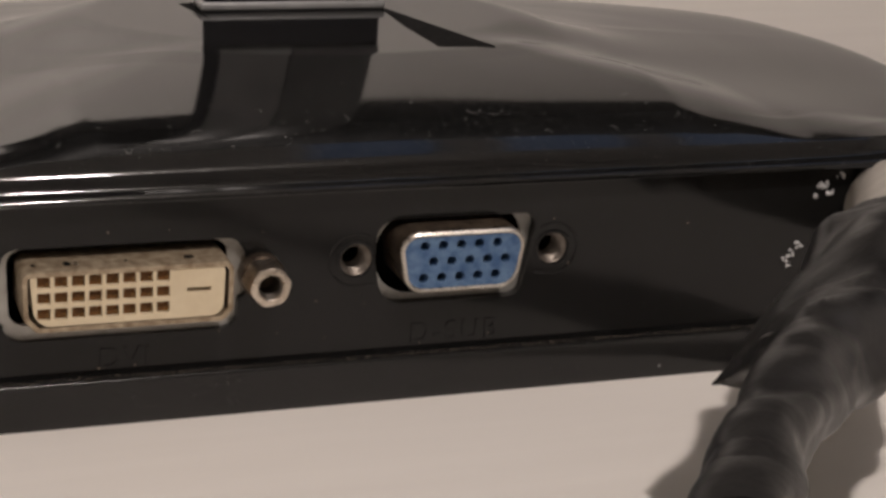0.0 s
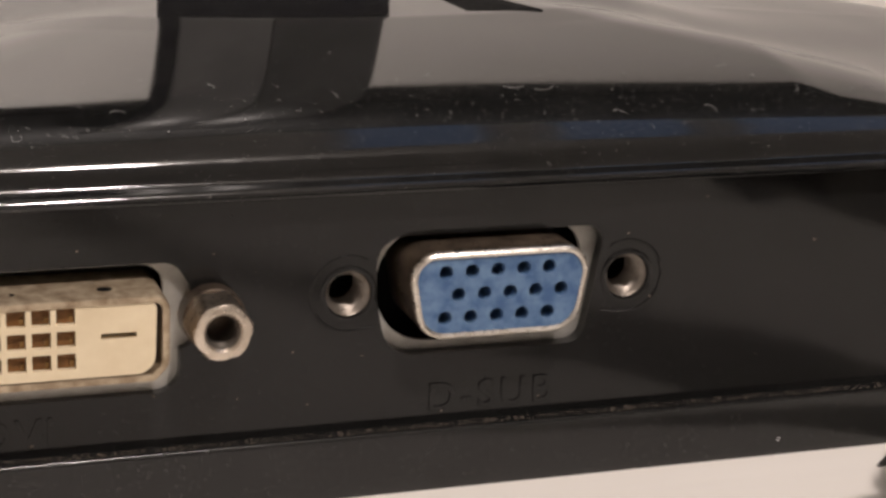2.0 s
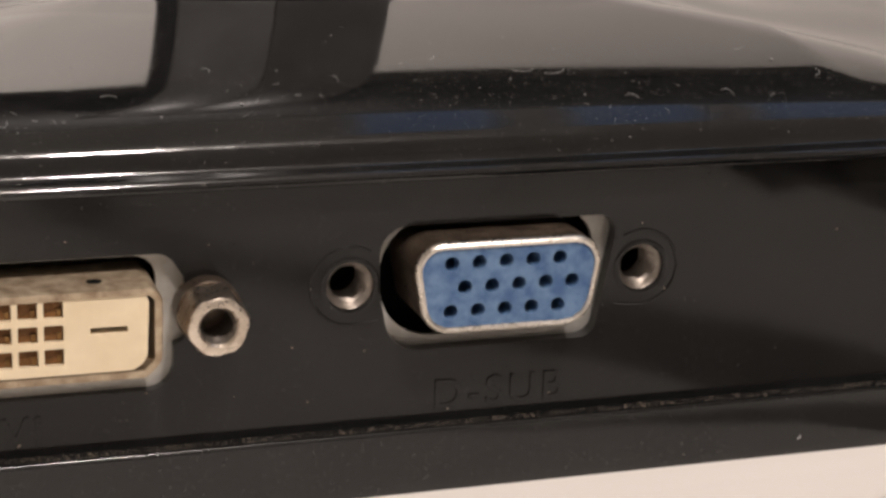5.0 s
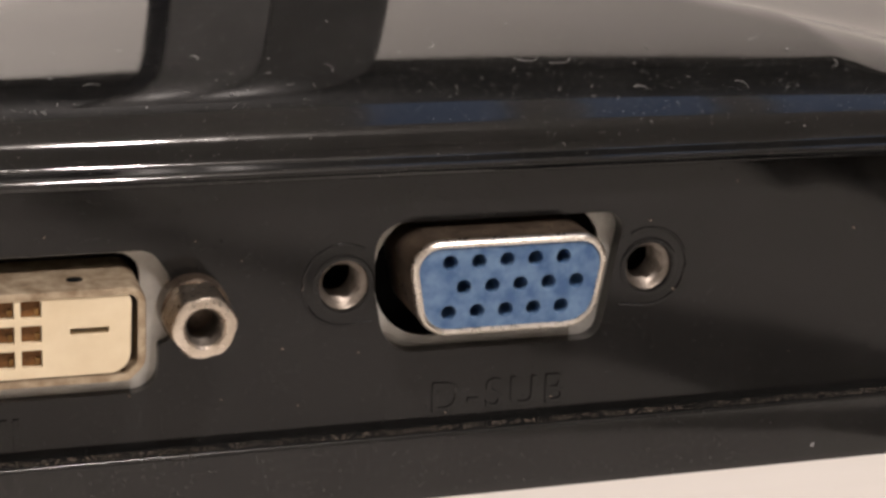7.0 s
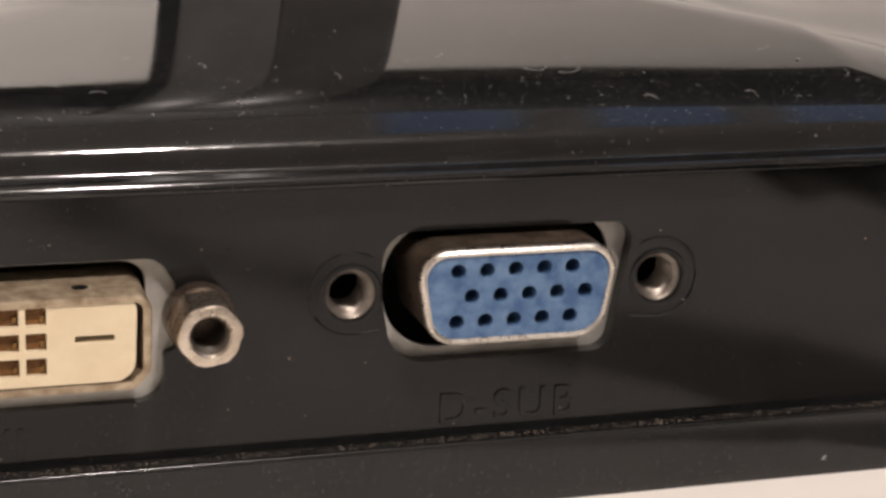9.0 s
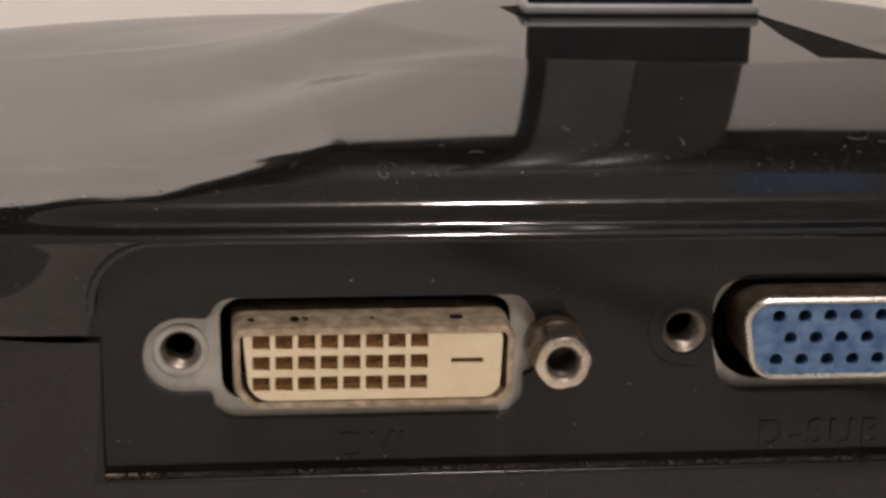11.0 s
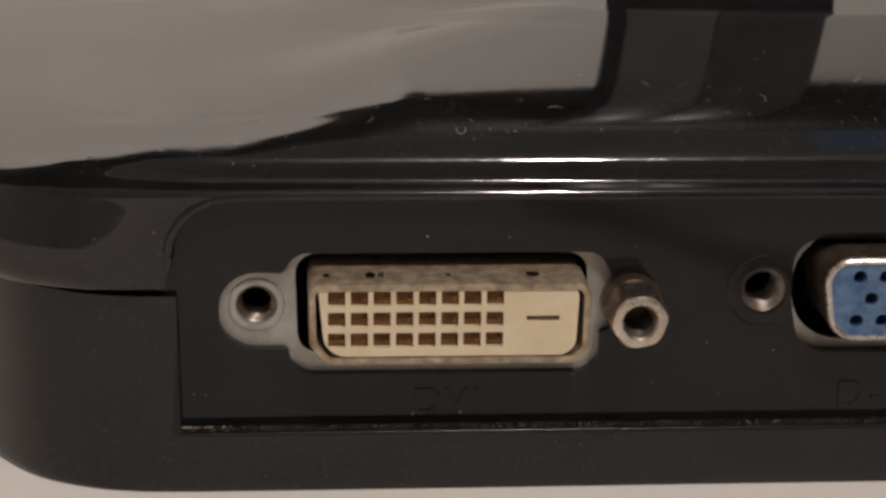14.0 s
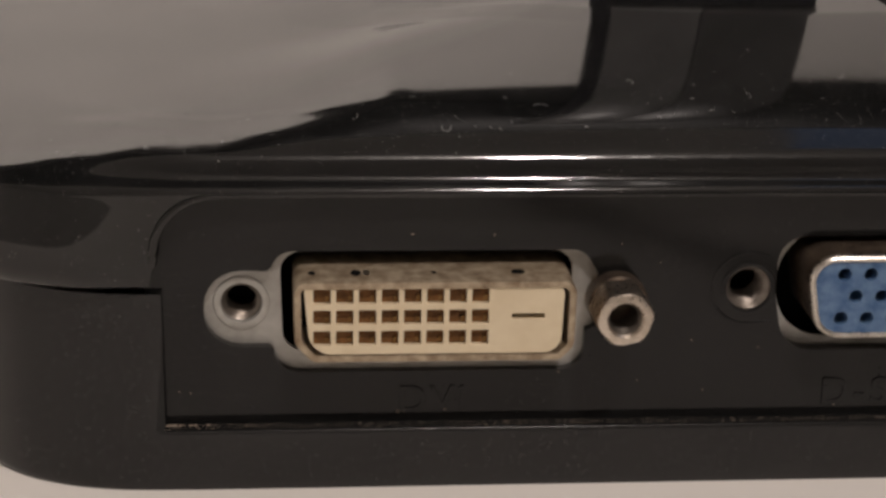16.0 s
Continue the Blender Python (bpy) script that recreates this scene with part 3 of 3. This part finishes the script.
prism(bm, [at_y(inset(HOUSING, 3), 78), at_y(inset(HOUSING, 1), 79), at_y(HOUSING, 82), at_y(HOUSING, 102), at_y(inset(HOUSING, 3), 104)])
part("screen_housing", bm, M_HOUSING, monitor, "satin black back of the screen")
# ---------------------------------------------------------------- power cable
power_cable = thing("power_cable", "black power lead wrapped in creased insulating tape, plugged into the base", "power cable")
PTS = [(62, 1.2, 20.5), (57, -8, 21.5), (46.5, -23.5, 22.6), (31.5, -44, 25.6), (15, -60.5, 27.6), (2.5, -73.5, 29), (-7, -85, 29), (-16, -98, 27.5), (-19, -116, 23), (4, -155, 11), (60, -225, 4.6), (100, -320, 4.4)]
path = smooth_path(PTS, 91)
bm = bmesh.new()
N_JOINT = 84
long_path = smooth_path([tuple(p) for p in path[15:56]], N_JOINT)
radii = []
for k in range(N_JOINT):
    f = k / (N_JOINT - 1)
    r = 3.7 + 5.2 * math.exp(-((f - 0.19) / 0.25) ** 2)
    wrap = (f * 10.0) % 1.0
    radii.append(r * (1 + 0.06 * wrap))
tube(bm, long_path, radii, 48, 0.92, 0.3, 3)
for v in bm.verts:
    c = v.co
    fold = noise.noise(c * 0.09) * 1.0 + (0.5 - abs(noise.noise(Vector((c.x * 0.10, c.y * 0.10, c.z * 0.30)) + Vector((5, 1, 2))))) * 2.6
    v.co += Vector((0.35, -0.25, 0.8)) * fold * (1.0 if v.co.y > -62 else 0.4)
tip = Vector((13.2, -40.8, 16.2))
reach = min((v.co - tip).length for v in bm.verts)
for v in bm.verts:
    w = max(0.0, 1 - ((v.co - tip).length - reach) / 13.0)
    v.co += (tip - v.co) * w ** 1.15 * 0.97
part("taped_joint", bm, M_TAPE, power_cable, "creased black tape")
bm = bmesh.new()
tube(bm, path[48:], [3.7] * len(path[48:]), 24, 1.0, 0.16, 5)
part("lead", bm, M_TAPE, power_cable)
bm = bmesh.new()
tube(bm, path[:20], [5.6, 5.6, 5.8, 6.6] + [6.9] * 12 + [6.7] * 4, 28, 1.0, 0.02, 1)
part("plug_collar", bm, M_COLLAR, power_cable, "grey plastic plug collar")
bm = bmesh.new()
tube(bm, smooth_path([(32, -41, 20.0), (21, -51, 20.6), (8.5, -63, 21.2), (-2, -74, 22), (-11, -86, 22), (-18, -104, 18), (0, -145, 8), (56, -215, 2.7), (90, -320, 2.5)], 50), [2.0] * 50, 14)
part("thin_lead", bm, M_CABLE, power_cable)

# ---------------------------------------------------------------- glue, dust and grime
def speck(bm, p, r, rnd, flat=0.5):
    """A crumb of eight faces."""
    ax = [Vector((rnd.uniform(0.6, 1.5), 0, 0)), Vector((0, rnd.uniform(0.6, 1.3), 0)), Vector((0, 0, flat))]
    t = rnd.uniform(0, math.pi)
    rot = Matrix.Rotation(t, 3, "Z")
    c = Vector(p)
    e = [c + rot @ a * r for a in ax] + [c - rot @ a * r for a in ax]
    v = [bm.verts.new(q) for q in e]
    for a, b, d in ((0, 1, 2), (1, 3, 2), (3, 4, 2), (4, 0, 2), (1, 0, 5), (3, 1, 5), (4, 3, 5), (0, 4, 5)):
        bm.faces.new((v[a], v[b], v[d]))


bpy.context.view_layer.update()
dg = bpy.context.evaluated_depsgraph_get()


def on_cover(x, y):
    hit, place, *_ = scene.ray_cast(dg, Vector((x, y, 60)) * MM, Vector((0, 0, -1)))
    return place * 1000 if hit else Vector((x, y, 28))


rnd = random.Random(7)
bm = bmesh.new()
for k in range(3200):
    x = rnd.uniform(-82, 60)
    y = min(46, 0.5 + abs(rnd.gauss(0, 1)) * 9)
    if x < -25 and rnd.random() < 0.6:
        continue
    r = 0.018 + 0.03 * rnd.random() ** 2 + (0.07 * rnd.random() if rnd.random() < 0.035 else 0)
    speck(bm, on_cover(x, y) + Vector((0, 0, r * 0.3)), r, rnd)
for x, y, r in ((-58.0, 3.2, 0.24), (-38.0, 2.4, 0.12), (28.5, 9.5, 0.22), (-70.5, 4.0, 0.17), (-64.5, 3.0, 0.14), (-20.5, 4.2, 0.14), (-27, 3.2, 0.14)):
    speck(bm, on_cover(x, y) + Vector((0, 0, r * 0.3)), r, rnd)


def hair(bm, x, y, length, bend, turn, thick=0.022):
    pts = []
    a = turn
    for k in range(9):
        pts.append(on_cover(x, y) + Vector((0, 0, 0.04)))
        x += math.cos(a) * length / 8
        y += math.sin(a) * length / 8
        a += bend / 8
    tube(bm, pts, [thick] * 9, 4)


for x, y, ln, bend, turn in ((3.6, 8.5, 2.4, 2.2, -0.9), (6.2, 7.6, 2.6, 1.8, -0.4), (-39.4, 3.6, 1.8, 4.4, -1.9), (21, 4.0, 1.6, -2.6, 0.4), (31, 6, 1.8, 2.0, 0.2), (-30, 6, 1.5, 2.0, 2.2), (12, 3.6, 1.3, -1.8, 0.5),
                             (-12, 7, 1.4, 1.4, 1.0), (40, 9, 2.0, 2.2, -0.5), (-3, 11, 1.6, 1.5, 0.4), (16, 10, 1.4, -2.2, 2.2), (26, 12, 1.8, 1.2, 0.1), (-22, 10, 1.3, 2.4, 0.8), (-47, 5, 1.2, 1.9, 0.3)):
    hair(bm, x, y, ln, bend, turn)
for k in range(60):
    hair(bm, rnd.uniform(-75, 58), 1.5 + abs(rnd.gauss(0, 1)) * 7, rnd.uniform(0.25, 0.7), rnd.uniform(-2, 2), rnd.uniform(0, 6.28), 0.014)
dust = part("dust", bm, M_DUST, None, "", False)
tagged(dust, "pale dust specks and fibres lying on the glossy cover", "dust", kind="stuff")

# crumbs on the port panel and in the seam under it
bm = bmesh.new()
for x, z, r in ((-17.3, 12.95, 0.13), (-4.0, 6.6, 0.15), (4.9, 7.2, 0.11), (-11.3, 12.2, 0.09), (-43.0, 6.5, 0.2), (-42.4, 6.55, 0.14), (-38.9, 6.6, 0.16), (-22.0, 9.2, 0.09), (-29.0, 10.1, 0.16), (-62, 8.6, 0.10),
                (-61, 8.5, 0.10), (-16, 8.2, 0.09), (12.6, 21.6, 0.1), (20, 24.5, 0.08), (-20.5, 20.2, 0.08), (-42, 22.9, 0.13), (-35, 22.8, 0.1), (26, 9.5, 0.08), (31, 20.0, 0.14), (15, 15.7, 0.14), (-24, 21.9, 0.1)):
    speck(bm, (x, -0.04, z), r, rnd, 0.8)
for k in range(1500):
    x = rnd.uniform(OX0 + 0.6, 56)
    speck(bm, (x, rnd.uniform(-1.3, -0.3), OZ0 + 0.02), rnd.uniform(0.025, 0.06), rnd, 0.5)
for k in range(260):
    x = rnd.uniform(OX0 + 0.6, 52)
    if noise.noise(Vector((x * 0.25, 0, 0))) + rnd.random() * 0.9 < 0.35:
        continue
    speck(bm, (x, rnd.uniform(-1.3, -0.3), OZ0 + 0.03), rnd.uniform(0.04, 0.10), rnd, 0.4)
for k in range(30):
    speck(bm, (OX0 + 0.4 + abs(rnd.gauss(0, 1)) * 2.2, -0.5, OZ0 + 0.05), rnd.uniform(0.1, 0.22), rnd, 0.5)
grime = tagged(part("seam_dirt", bm, M_GRIME, panel, "brown dirt in the seam", False), kind="stuff")

# white residue round the power socket
bm = bmesh.new()
for cx, cz, r in ((50.0, 24.3, 0.9), (51.2, 23.2, 0.7), (49.2, 22.6, 0.5), (52.4, 25.2, 0.7), (46.4, 15.2, 0.8), (45.6, 14.2, 0.55), (46.2, 13.2, 0.5), (47.4, 16.1, 0.6), (28.1, 1.6, 0.25)):
    y = -0.1 if cz > 5 else -1.8
    for q in range(5):
        speck(bm, (cx + rnd.uniform(-0.7, 0.7) * r, y, cz + rnd.uniform(-0.7, 0.7) * r), r * rnd.uniform(0.3, 0.6), rnd, 0.9)
tagged(part("glue_residue", bm, M_GLUE, panel, "white glue residue", False), kind="stuff")
